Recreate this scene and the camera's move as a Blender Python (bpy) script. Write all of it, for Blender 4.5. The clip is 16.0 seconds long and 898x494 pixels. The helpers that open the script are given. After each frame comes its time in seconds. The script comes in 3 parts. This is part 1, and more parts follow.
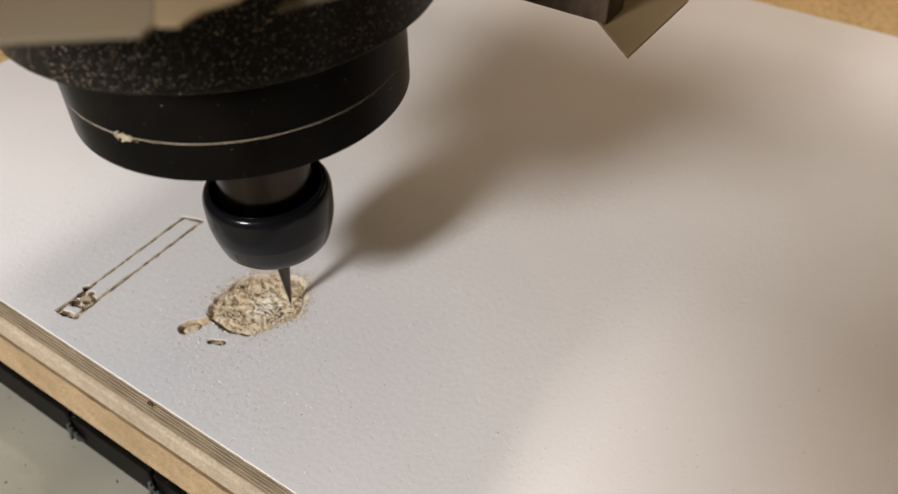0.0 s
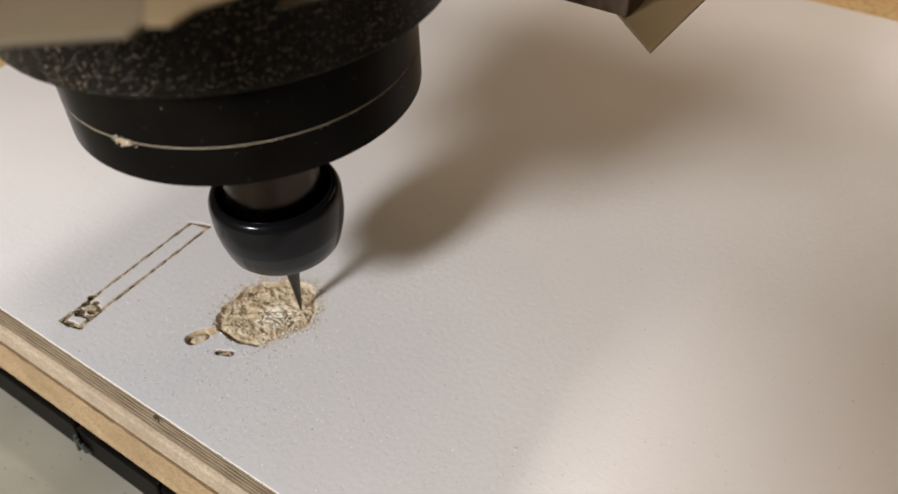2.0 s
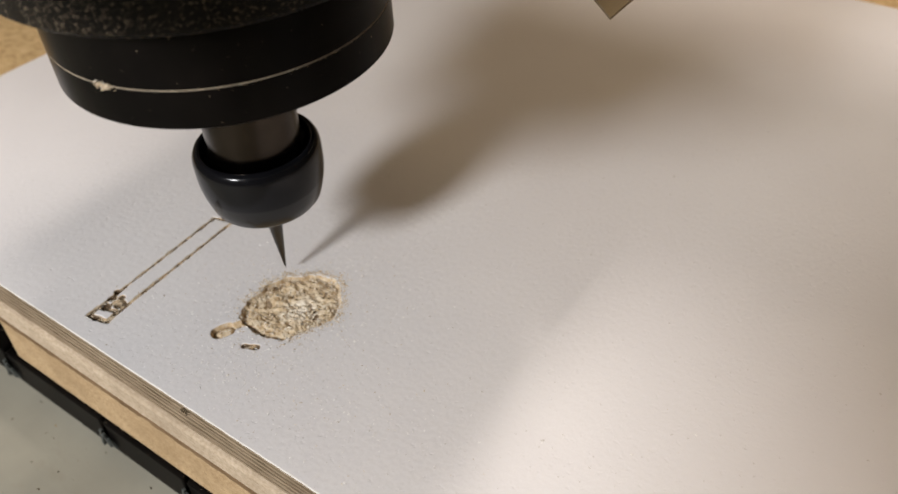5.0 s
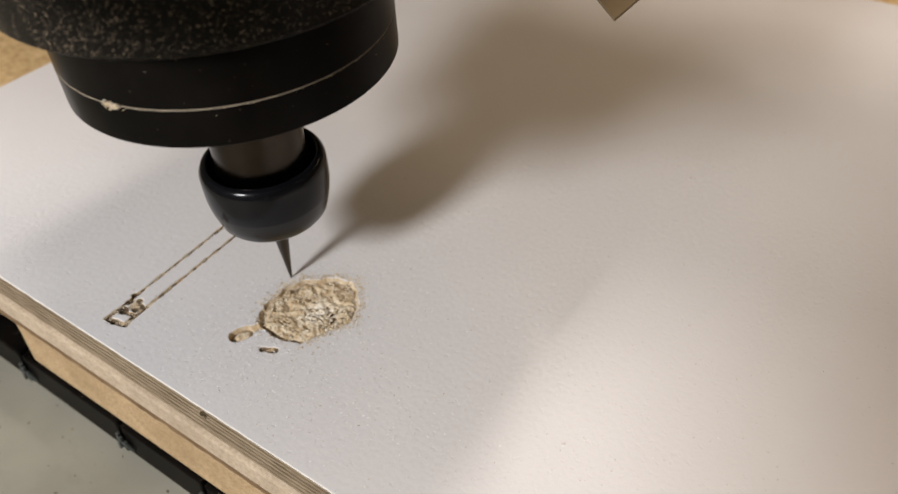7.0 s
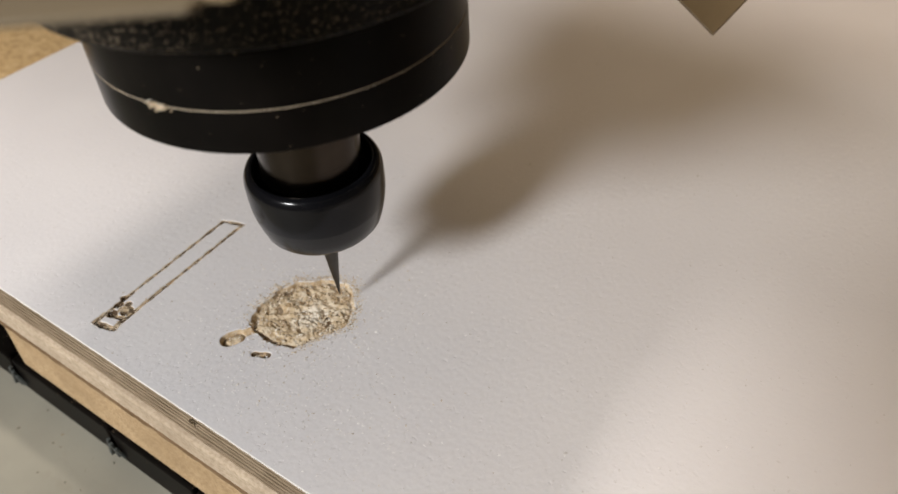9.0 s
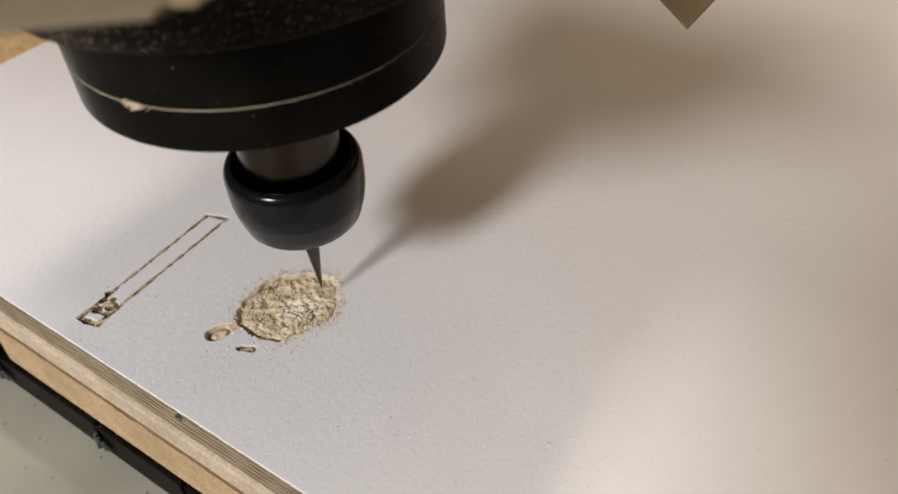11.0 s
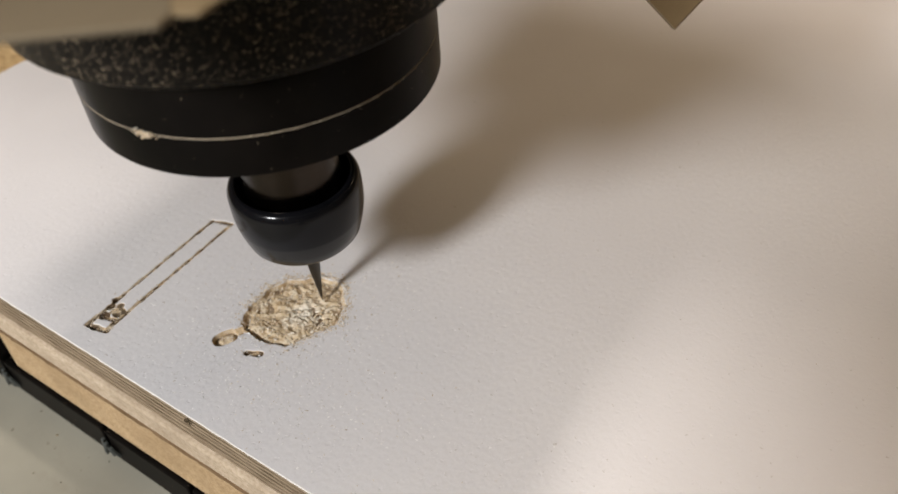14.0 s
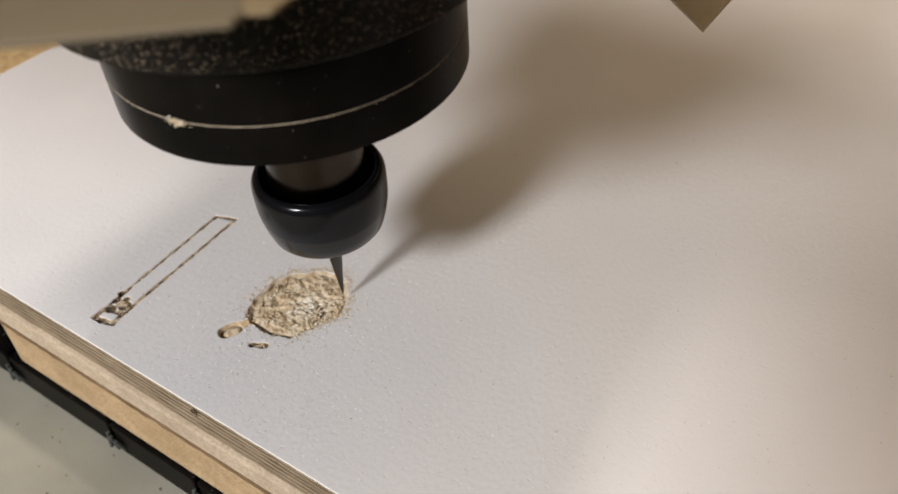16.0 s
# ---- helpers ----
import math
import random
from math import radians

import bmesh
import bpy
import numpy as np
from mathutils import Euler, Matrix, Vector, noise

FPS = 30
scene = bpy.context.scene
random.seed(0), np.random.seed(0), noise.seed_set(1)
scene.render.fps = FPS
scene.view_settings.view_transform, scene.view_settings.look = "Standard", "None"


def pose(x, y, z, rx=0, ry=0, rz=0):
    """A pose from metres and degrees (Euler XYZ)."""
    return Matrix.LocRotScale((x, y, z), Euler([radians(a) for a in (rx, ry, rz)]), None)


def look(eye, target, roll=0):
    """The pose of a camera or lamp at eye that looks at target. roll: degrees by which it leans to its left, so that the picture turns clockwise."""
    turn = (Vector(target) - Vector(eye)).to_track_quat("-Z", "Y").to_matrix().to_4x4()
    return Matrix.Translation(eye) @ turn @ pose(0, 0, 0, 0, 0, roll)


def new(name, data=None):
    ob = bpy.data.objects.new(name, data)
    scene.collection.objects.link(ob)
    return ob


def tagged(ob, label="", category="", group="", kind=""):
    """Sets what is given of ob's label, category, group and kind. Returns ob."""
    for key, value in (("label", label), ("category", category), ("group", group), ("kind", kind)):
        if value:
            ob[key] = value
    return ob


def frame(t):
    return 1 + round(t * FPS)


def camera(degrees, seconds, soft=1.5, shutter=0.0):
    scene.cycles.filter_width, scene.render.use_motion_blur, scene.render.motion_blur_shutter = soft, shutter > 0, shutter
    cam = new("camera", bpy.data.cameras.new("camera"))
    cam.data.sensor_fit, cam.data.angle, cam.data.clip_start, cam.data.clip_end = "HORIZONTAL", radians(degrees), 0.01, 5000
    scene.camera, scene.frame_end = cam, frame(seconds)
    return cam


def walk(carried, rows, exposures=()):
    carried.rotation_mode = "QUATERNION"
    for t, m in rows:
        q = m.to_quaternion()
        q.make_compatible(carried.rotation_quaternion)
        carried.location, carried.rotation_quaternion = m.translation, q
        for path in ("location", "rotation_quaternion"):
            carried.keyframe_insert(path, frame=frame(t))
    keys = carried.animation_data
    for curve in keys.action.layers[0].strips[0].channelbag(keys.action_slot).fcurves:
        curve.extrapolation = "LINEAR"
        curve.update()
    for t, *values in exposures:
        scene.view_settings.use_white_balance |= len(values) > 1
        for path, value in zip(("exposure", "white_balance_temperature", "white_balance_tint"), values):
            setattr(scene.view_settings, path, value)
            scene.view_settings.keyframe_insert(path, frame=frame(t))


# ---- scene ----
cam = camera(55.89, 16.0, soft=1.6)
cam.data.dof.use_dof = True
cam.data.dof.focus_distance = 0.215
cam.data.dof.aperture_fstop = 15
PATH = [
    (0, (0.14517, -0.07536, 0.18009), (0.06115, 0.04997, 0.04882), 0.37),
    (0.5, (0.14671, -0.07446, 0.18033), (0.06196, 0.05015, 0.04884), 0.21),
    (1, (0.14431, -0.07436, 0.17892), (0.05905, 0.05028, 0.04778), -0.11),
    (1.5, (0.14146, -0.07221, 0.17705), (0.05607, 0.05183, 0.04543), -0.34),
    (2, (0.13986, -0.06827, 0.17630), (0.05361, 0.05467, 0.04420), -0.83),
    (2.5, (0.13732, -0.06510, 0.17528), (0.05070, 0.05715, 0.04280), -0.76),
    (3, (0.13453, -0.06561, 0.17407), (0.04859, 0.05622, 0.04076), -0.64),
    (3.5, (0.13636, -0.06733, 0.17289), (0.05028, 0.05473, 0.03988), -0.84),
    (6, (0.13733, -0.07255, 0.17727), (0.04850, 0.04832, 0.04497), -1.89),
    (6.5, (0.13575, -0.07279, 0.17669), (0.04743, 0.04770, 0.04371), -1.81),
    (7, (0.13404, -0.07286, 0.17528), (0.04460, 0.04790, 0.04330), -2.13),
    (7.5, (0.13075, -0.06929, 0.17625), (0.04264, 0.05001, 0.04207), -2.21),
    (8, (0.13032, -0.06822, 0.17264), (0.04166, 0.05140, 0.03911), -2.25),
    (8.5, (0.13092, -0.06722, 0.17059), (0.04042, 0.05249, 0.03837), -2.58),
    (11, (0.13300, -0.06522, 0.17261), (0.04592, 0.05414, 0.03781), -2.48),
    (11.5, (0.13107, -0.06488, 0.17190), (0.04435, 0.05489, 0.03722), -2.61),
    (12, (0.12985, -0.06044, 0.17144), (0.04378, 0.05981, 0.03677), -2.44),
    (12.5, (0.12926, -0.06151, 0.17215), (0.04287, 0.05996, 0.03880), -2.45),
    (13, (0.12813, -0.06171, 0.17549), (0.04120, 0.05839, 0.04125), -2.73),
    (13.5, (0.12925, -0.06571, 0.17579), (0.04227, 0.05522, 0.04233), -2.61),
    (14, (0.13192, -0.06724, 0.17525), (0.04552, 0.05251, 0.04035), -2.80),
    (14.5, (0.13092, -0.07254, 0.17406), (0.04450, 0.04797, 0.03986), -2.72),
    (15, (0.13103, -0.07161, 0.17307), (0.04412, 0.04848, 0.03882), -3.00),
    (15.5, (0.13214, -0.07188, 0.17523), (0.04618, 0.04946, 0.04149), -2.87),
    (16, (0.13309, -0.07269, 0.17556), (0.04738, 0.04846, 0.04147), -2.56),
]
walk(cam, [(t, look(eye, target, roll)) for t, eye, target, roll in PATH])

# tip of the cutter: seconds, x, y, z
SPINDLE = [
    (0, 0.0050, 0.0485, -0.0011),
    (0.15, 0.0056, 0.0485, -0.0008),
    (0.3, 0.0040, 0.0490, 0.0034),
    (0.5, 0.0035, 0.0493, 0.0036),
    (0.8, 0.0038, 0.0493, 0.0026),
    (1, 0.0042, 0.0490, 0.0016),
    (1.5, 0.0041, 0.0491, -0.0006),
    (2, 0.0043, 0.0493, -0.0011),
    (2.5, 0.0015, 0.0499, -0.0018),
    (3, 0.0018, 0.0495, -0.0013),
    (3.5, 0.0041, 0.0492, -0.0012),
    (3.6, 0.0039, 0.0492, -0.0010),
    (3.7, 0.0028, 0.0491, 0.0035),
    (3.9, 0.0022, 0.0495, 0.0048),
    (4.3, -0.0125, 0.0522, 0.0048),
    (5.3, -0.0136, 0.0519, 0.0010),
    (5.8, -0.0139, 0.0518, -0.0010),
    (6, -0.0141, 0.0515, -0.0010),
    (6.5, -0.0164, 0.0519, -0.0010),
    (7, -0.0166, 0.0497, -0.0010),
    (7.5, -0.0153, 0.0500, -0.0009),
    (8, -0.0133, 0.0501, -0.0010),
    (8.3, -0.0126, 0.0501, -0.0010),
    (8.4, -0.0122, 0.0500, 0.0042),
    (8.5, -0.0122, 0.0503, 0.0047),
    (8.7, -0.0028, 0.0512, 0.0048),
    (8.95, 0.0046, 0.0505, 0.0048),
    (10.8, 0.0046, 0.0501, 0.0047),
    (11, 0.0040, 0.0501, 0.0046),
    (11.5, 0.0042, 0.0502, 0.0023),
    (11.8, 0.0035, 0.0499, -0.0002),
    (12, 0.0033, 0.0504, -0.0004),
    (12.5, 0.0049, 0.0495, -0.0011),
    (13, 0.0033, 0.0518, -0.0010),
    (13.5, 0.0015, 0.0517, -0.0012),
    (14, 0.0006, 0.0507, -0.0009),
    (14.5, 0.0022, 0.0499, -0.0012),
    (15, 0.0038, 0.0507, -0.0011),
    (15.1, 0.0040, 0.0506, 0.0005),
    (15.2, 0.0046, 0.0502, 0.0048),
    (15.5, 0.0078, 0.0506, 0.0041),
    (16, 0.0075, 0.0509, 0.0020),
]


# ---- light ----
world = bpy.data.worlds.new("world")
scene.world = world
world.use_nodes = True
world.node_tree.nodes["Background"].inputs[0].default_value = (0.9, 0.8, 0.65, 1)
world.node_tree.nodes["Background"].inputs[1].default_value = 0.02


def area_lamp(name, eye, target, size, power, colour):
    data = bpy.data.lights.new(name, "AREA")
    data.shape, data.size, data.energy, data.color = "DISK", size, power, colour
    ob = new(name, data)
    ob.matrix_world = look(eye, target)
    return ob


area_lamp("work_lamp", (-0.036, -0.566, 0.416), (0.02, 0.05, 0.0), 0.145, 6.2, (0.95, 0.955, 0.965))
area_lamp("ceiling_lamp", (0.02, 0.42, 1.45), (0.02, 0.05, 0.0), 0.088, 8.2, (1.0, 0.91, 0.84))
# added warm fill from behind that lifts the shadows; no fixture stands there
area_lamp("warm_fill", (0.25, 0.80, 0.70), (0.05, 0.15, 0.0), 0.6, 3.4, (1.0, 0.76, 0.50))


# ---- materials ----
def mat(name, colour, rough=0.5, metal=0.0, spec=0.5):
    m = bpy.data.materials.new(name)
    m.use_nodes = True
    b = m.node_tree.nodes["Principled BSDF"]
    b.inputs["Base Color"].default_value = (*colour, 1)
    b.inputs["Roughness"].default_value = rough
    b.inputs["Metallic"].default_value = metal
    b.inputs["Specular IOR Level"].default_value = spec
    return m, m.node_tree.nodes, m.node_tree.links, b


def noise_tex(nodes, links, scale, detail=4.0, stretch=(1, 1, 1), rough=0.55, coord="Object"):
    co = nodes.new("ShaderNodeTexCoord")
    mp = nodes.new("ShaderNodeMapping")
    mp.inputs["Scale"].default_value = stretch
    tx = nodes.new("ShaderNodeTexNoise")
    tx.inputs["Scale"].default_value = scale
    tx.inputs["Detail"].default_value = detail
    tx.inputs["Roughness"].default_value = rough
    links.new(co.outputs[coord], mp.inputs["Vector"])
    links.new(mp.outputs["Vector"], tx.inputs["Vector"])
    return tx.outputs["Fac"]


def ramp(nodes, links, fac, stops):
    r = nodes.new("ShaderNodeValToRGB")
    while len(r.color_ramp.elements) < len(stops):
        r.color_ramp.elements.new(0.5)
    for e, (p, c) in zip(r.color_ramp.elements, stops):
        e.position, e.color = p, (*c, 1)
    links.new(fac, r.inputs["Fac"])
    return r.outputs["Color"]


def mix(nodes, links, fac, a, b, blend="MIX"):
    n = nodes.new("ShaderNodeMix")
    n.data_type, n.blend_type = "RGBA", blend
    for key, v in ((0, fac), (6, a), (7, b)):
        if hasattr(v, "is_linked"):
            links.new(v, n.inputs[key])
        elif key == 0:
            n.inputs[0].default_value = v
        else:
            n.inputs[key].default_value = (*v, 1)
    return n.outputs[2]


def maths(nodes, links, op, a, b=0.0, clamp=False):
    n = nodes.new("ShaderNodeMath")
    n.operation, n.use_clamp = op, clamp
    for k, v in ((0, a), (1, b)):
        if hasattr(v, "is_linked"):
            links.new(v, n.inputs[k])
        else:
            n.inputs[k].default_value = v
    return n.outputs[0]


def bump(nodes, links, bsdf, height, strength, distance):
    b = nodes.new("ShaderNodeBump")
    b.inputs["Strength"].default_value = strength
    b.inputs["Distance"].default_value = distance
    links.new(height, b.inputs["Height"])
    links.new(b.outputs["Normal"], bsdf.inputs["Normal"])


def laminate_material():
    """White laminate; wood fibre wherever the cutter has gone through the skin."""
    m, n, l, b = mat("white_laminate", (0.72, 0.70, 0.69), 0.55, 0.0, 0.3)
    tone = noise_tex(n, l, 14, 3)
    skin = ramp(n, l, tone, [(0.3, (0.67, 0.645, 0.645)), (0.7, (0.72, 0.695, 0.69))])
    fine = noise_tex(n, l, 900, 3, (1.0, 0.16, 1.0))
    specks = noise_tex(n, l, 620, 2)
    skin = mix(n, l, ramp(n, l, specks, [(0.70, (0, 0, 0)), (0.76, (0.6, 0.6, 0.6))]), skin, (0.42, 0.38, 0.33))
    grain = noise_tex(n, l, 800, 5)
    wood = ramp(n, l, grain, [(0.28, (0.46, 0.34, 0.20)), (0.42, (0.60, 0.47, 0.31)), (0.65, (0.71, 0.60, 0.44))])
    pale = noise_tex(n, l, 170, 3)
    wood = mix(n, l, ramp(n, l, pale, [(0.52, (0, 0, 0)), (0.66, (0.7, 0.7, 0.7))]), wood, (0.78, 0.70, 0.56))
    geo = n.new("ShaderNodeTexCoord")
    # fluffy near-white fibres in the middle of the shell, browner torn fibres at its rim
    away = n.new("ShaderNodeVectorMath")
    away.operation = "DISTANCE"
    l.new(geo.outputs["Object"], away.inputs[0])
    away.inputs[1].default_value = (0.0005, 0.0440, 0.0)
    ragged = maths(n, l, "ADD", away.outputs["Value"], maths(n, l, "MULTIPLY", maths(n, l, "SUBTRACT", noise_tex(n, l, 260, 4), 0.5), 0.012))
    wood = mix(n, l, ramp(n, l, maths(n, l, "MULTIPLY", ragged, 100.0), [(0.20, (0.62, 0.62, 0.62)), (0.66, (0, 0, 0))]), wood, (0.80, 0.745, 0.65))
    torn = ramp(n, l, noise_tex(n, l, 520, 3), [(0.40, (0, 0, 0)), (0.62, (0.75, 0.75, 0.75))])
    rim = ramp(n, l, maths(n, l, "MULTIPLY", ragged, 60.0), [(0.40, (0, 0, 0)), (0.70, (1, 1, 1))])
    wood = mix(n, l, maths(n, l, "MULTIPLY", torn, rim), wood, (0.44, 0.29, 0.145))
    sep = n.new("ShaderNodeSeparateXYZ")
    l.new(geo.outputs["Object"], sep.inputs[0])
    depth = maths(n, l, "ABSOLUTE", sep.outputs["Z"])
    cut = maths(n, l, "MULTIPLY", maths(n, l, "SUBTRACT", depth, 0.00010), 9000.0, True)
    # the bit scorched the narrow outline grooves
    burn_and_shade = maths(n, l, "MULTIPLY", maths(n, l, "MAXIMUM", maths(n, l, "LESS_THAN", sep.outputs["X"], -0.030), 0.0), ramp(n, l, noise_tex(n, l, 420, 3), [(0.42, (0, 0, 0)), (0.52, (0.92, 0.92, 0.92))]))
    # the deepest cuts there are dark throughout
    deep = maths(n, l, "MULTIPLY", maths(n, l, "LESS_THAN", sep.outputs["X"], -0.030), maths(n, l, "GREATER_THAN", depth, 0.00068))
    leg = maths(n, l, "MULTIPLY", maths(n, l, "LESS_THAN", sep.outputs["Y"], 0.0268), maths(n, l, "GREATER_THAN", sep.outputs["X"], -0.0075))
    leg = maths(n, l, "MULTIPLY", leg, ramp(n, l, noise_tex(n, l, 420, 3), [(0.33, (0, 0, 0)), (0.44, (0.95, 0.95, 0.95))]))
    # shade in the head's rim groove, put into the colour by depth
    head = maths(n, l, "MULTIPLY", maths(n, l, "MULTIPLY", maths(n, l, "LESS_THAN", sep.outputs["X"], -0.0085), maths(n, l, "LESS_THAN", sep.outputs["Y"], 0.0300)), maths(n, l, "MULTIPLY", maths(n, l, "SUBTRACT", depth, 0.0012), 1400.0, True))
    burn_and_shade = maths(n, l, "MAXIMUM", maths(n, l, "MAXIMUM", burn_and_shade, leg), maths(n, l, "MULTIPLY", head, 0.55))
    burn_and_shade = maths(n, l, "MULTIPLY", burn_and_shade, maths(n, l, "GREATER_THAN", depth, 0.00030))
    wood = mix(n, l, maths(n, l, "MAXIMUM", burn_and_shade, deep), wood, (0.075, 0.046, 0.024))
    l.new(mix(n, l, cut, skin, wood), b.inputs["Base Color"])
    l.new(maths(n, l, "ADD", 0.5, maths(n, l, "MULTIPLY", cut, 0.4)), b.inputs["Roughness"])
    h = maths(n, l, "ADD", maths(n, l, "MULTIPLY", fine, 0.6), maths(n, l, "MULTIPLY", specks, 0.5))
    pits = ramp(n, l, noise_tex(n, l, 480, 2), [(0.62, (0, 0, 0)), (0.72, (1, 1, 1))])
    h = maths(n, l, "SUBTRACT", h, maths(n, l, "MULTIPLY", pits, 0.28))
    bump(n, l, b, h, 0.40, 0.0005)
    return m


def wood_material(name, dark, mid, light, stretch, scale, rough=0.75, strength=0.4, knots=False):
    m, n, l, b = mat(name, mid, rough, 0.0, 0.25)
    a = noise_tex(n, l, scale, 5, stretch)
    big = noise_tex(n, l, scale * 0.12, 3)
    c = ramp(n, l, a, [(0.30, dark), (0.5, mid), (0.72, light)])
    c = mix(n, l, 0.5, c, ramp(n, l, big, [(0.3, (0.62, 0.58, 0.54)), (0.7, (1, 1, 1))]), "MULTIPLY")
    if knots:
        c = mix(n, l, ramp(n, l, noise_tex(n, l, 55, 3, (0.5, 1, 1)), [(0.45, (0, 0, 0)), (0.68, (0.5, 0.5, 0.5))]), c, tuple(0.8 * v for v in dark))
        c = mix(n, l, ramp(n, l, noise_tex(n, l, 260, 2, (0.7, 1, 1)), [(0.735, (0, 0, 0)), (0.775, (0.7, 0.7, 0.7))]), c, (0.12, 0.075, 0.04))
    l.new(c, b.inputs["Base Color"])
    bump(n, l, b, a, strength, 0.0006)
    return m


def chip_material(name, stops):
    m, n, l, b = mat(name, (0.5, 0.36, 0.2), 0.85, 0.0, 0.2)
    geo = n.new("ShaderNodeNewGeometry")
    l.new(ramp(n, l, geo.outputs["Random Per Island"], stops), b.inputs["Base Color"])
    return m


def black_dust_material(name, amount, rough=0.28, spec=0.11):
    """Black anodised metal with fine wood dust settled on it."""
    m, n, l, b = mat(name, (0.006, 0.0055, 0.0055), rough, 0.0, spec)
    co = n.new("ShaderNodeTexCoord")
    v = n.new("ShaderNodeTexVoronoi")
    v.inputs["Scale"].default_value = 2300
    v.inputs["Randomness"].default_value = 1.0
    l.new(co.outputs["Object"], v.inputs["Vector"])
    pick = n.new("ShaderNodeSeparateColor")
    l.new(v.outputs["Color"], pick.inputs[0])
    grain = maths(n, l, "LESS_THAN", v.outputs["Distance"], maths(n, l, "ADD", 0.12, maths(n, l, "MULTIPLY", pick.outputs[2], 0.36)))
    patch = noise_tex(n, l, 130, 4)
    some = maths(n, l, "LESS_THAN", pick.outputs[0], maths(n, l, "MULTIPLY", patch, amount))
    dust = maths(n, l, "MULTIPLY", grain, some)
    tint = ramp(n, l, pick.outputs[1], [(0.0, (0.022, 0.017, 0.012)), (0.6, (0.065, 0.051, 0.036)), (1.0, (0.36, 0.28, 0.19))])
    film = noise_tex(n, l, 60, 5)
    base = ramp(n, l, film, [(0.35, (0.0030, 0.0025, 0.0022)), (0.75, (0.0075, 0.0060, 0.0050))])
    l.new(mix(n, l, dust, base, tint), b.inputs["Base Color"])
    l.new(maths(n, l, "ADD", rough, maths(n, l, "MULTIPLY", dust, 0.6)), b.inputs["Roughness"])
    bump(n, l, b, dust, 0.6, 0.0004)
    return m


def metal_material(name, colour, rough, stretch=(1, 1, 1), metal=1.0, spec=0.5):
    m, n, l, b = mat(name, colour, rough, metal, spec)
    a = noise_tex(n, l, 500, 4, stretch)
    l.new(maths(n, l, "ADD", rough - 0.08, maths(n, l, "MULTIPLY", a, 0.16)), b.inputs["Roughness"])
    c = ramp(n, l, noise_tex(n, l, 90, 4), [(0.3, tuple(0.75 * x for x in colour)), (0.7, tuple(1.2 * x for x in colour))])
    l.new(c, b.inputs["Base Color"])
    return m


def paint_material(name, colour, rough=0.6):
    m, n, l, b = mat(name, colour, rough, 0.0, 0.3)
    a = noise_tex(n, l, 25, 5)
    c = ramp(n, l, a, [(0.3, tuple(0.86 * x for x in colour)), (0.7, tuple(1.08 * x for x in colour))])
    s = noise_tex(n, l, 330, 2)
    c = mix(n, l, ramp(n, l, s, [(0.73, (0, 0, 0)), (0.78, (0.7, 0.7, 0.7))]), c, (0.10, 0.075, 0.04))
    smear = ramp(n, l, noise_tex(n, l, 38, 4, (1, 2.2, 1)), [(0.60, (0, 0, 0)), (0.74, (0.30, 0.30, 0.30))])
    c = mix(n, l, smear, c, tuple(0.55 * x * k for x, k in zip(colour, (1.1, 0.95, 0.85))))
    l.new(c, b.inputs["Base Color"])
    bump(n, l, b, noise_tex(n, l, 400, 3), 0.12, 0.0005)
    return m


LAMINATE = laminate_material()
EDGE_WHITE = paint_material("laminate_edge", (0.86, 0.83, 0.79), 0.5)
PLY_DARK = wood_material("ply_dark", (0.032, 0.021, 0.013), (0.068, 0.046, 0.030), (0.13, 0.092, 0.062), (0.10, 1, 3), 900)
PLY_LIGHT = wood_material("ply_light", (0.21, 0.15, 0.095), (0.32, 0.24, 0.16), (0.42, 0.32, 0.22), (0.10, 1, 3), 900)
FIBRE = wood_material("fibreboard", (0.45, 0.345, 0.24), (0.57, 0.455, 0.33), (0.66, 0.54, 0.41), (0.8, 1, 1), 1100, 0.85, 0.35, True)
FIBRE_LOW = wood_material("fibreboard_low", (0.40, 0.265, 0.135), (0.54, 0.38, 0.215), (0.63, 0.47, 0.295), (0.85, 1, 1), 1100, 0.85, 0.35, True)
SPOIL_TOP = wood_material("spoilboard_top", (0.42, 0.28, 0.13), (0.60, 0.42, 0.21), (0.70, 0.52, 0.29), (1, 1, 1), 350, 0.85, 0.4)
CHIPS = chip_material("wood_chips", [(0.0, (0.47, 0.34, 0.20)), (0.2, (0.59, 0.46, 0.30)), (0.6, (0.70, 0.58, 0.42)), (1.0, (0.80, 0.73, 0.62))])
CRUMBS = chip_material("laminate_crumbs", [(0.0, (0.42, 0.33, 0.24)), (0.05, (0.60, 0.52, 0.42)), (0.2, (0.72, 0.69, 0.66)), (1.0, (0.80, 0.78, 0.76))])
DIRT = chip_material("bed_dirt", [(0.0, (0.03, 0.022, 0.015)), (0.6, (0.10, 0.07, 0.04)), (1.0, (0.30, 0.22, 0.12))])
BLACK_BARE = black_dust_material("black_housing", 0.022, 0.28, 0.05)
BLACK_DUSTY = black_dust_material("dusty_black_housing", 2.1)
SEAM = paint_material("dust_in_seam", (0.33, 0.265, 0.19), 0.9)
NUT = metal_material("blackened_steel", (0.005, 0.005, 0.006), 0.17, (1, 1, 0.05), 0.0, 0.22)
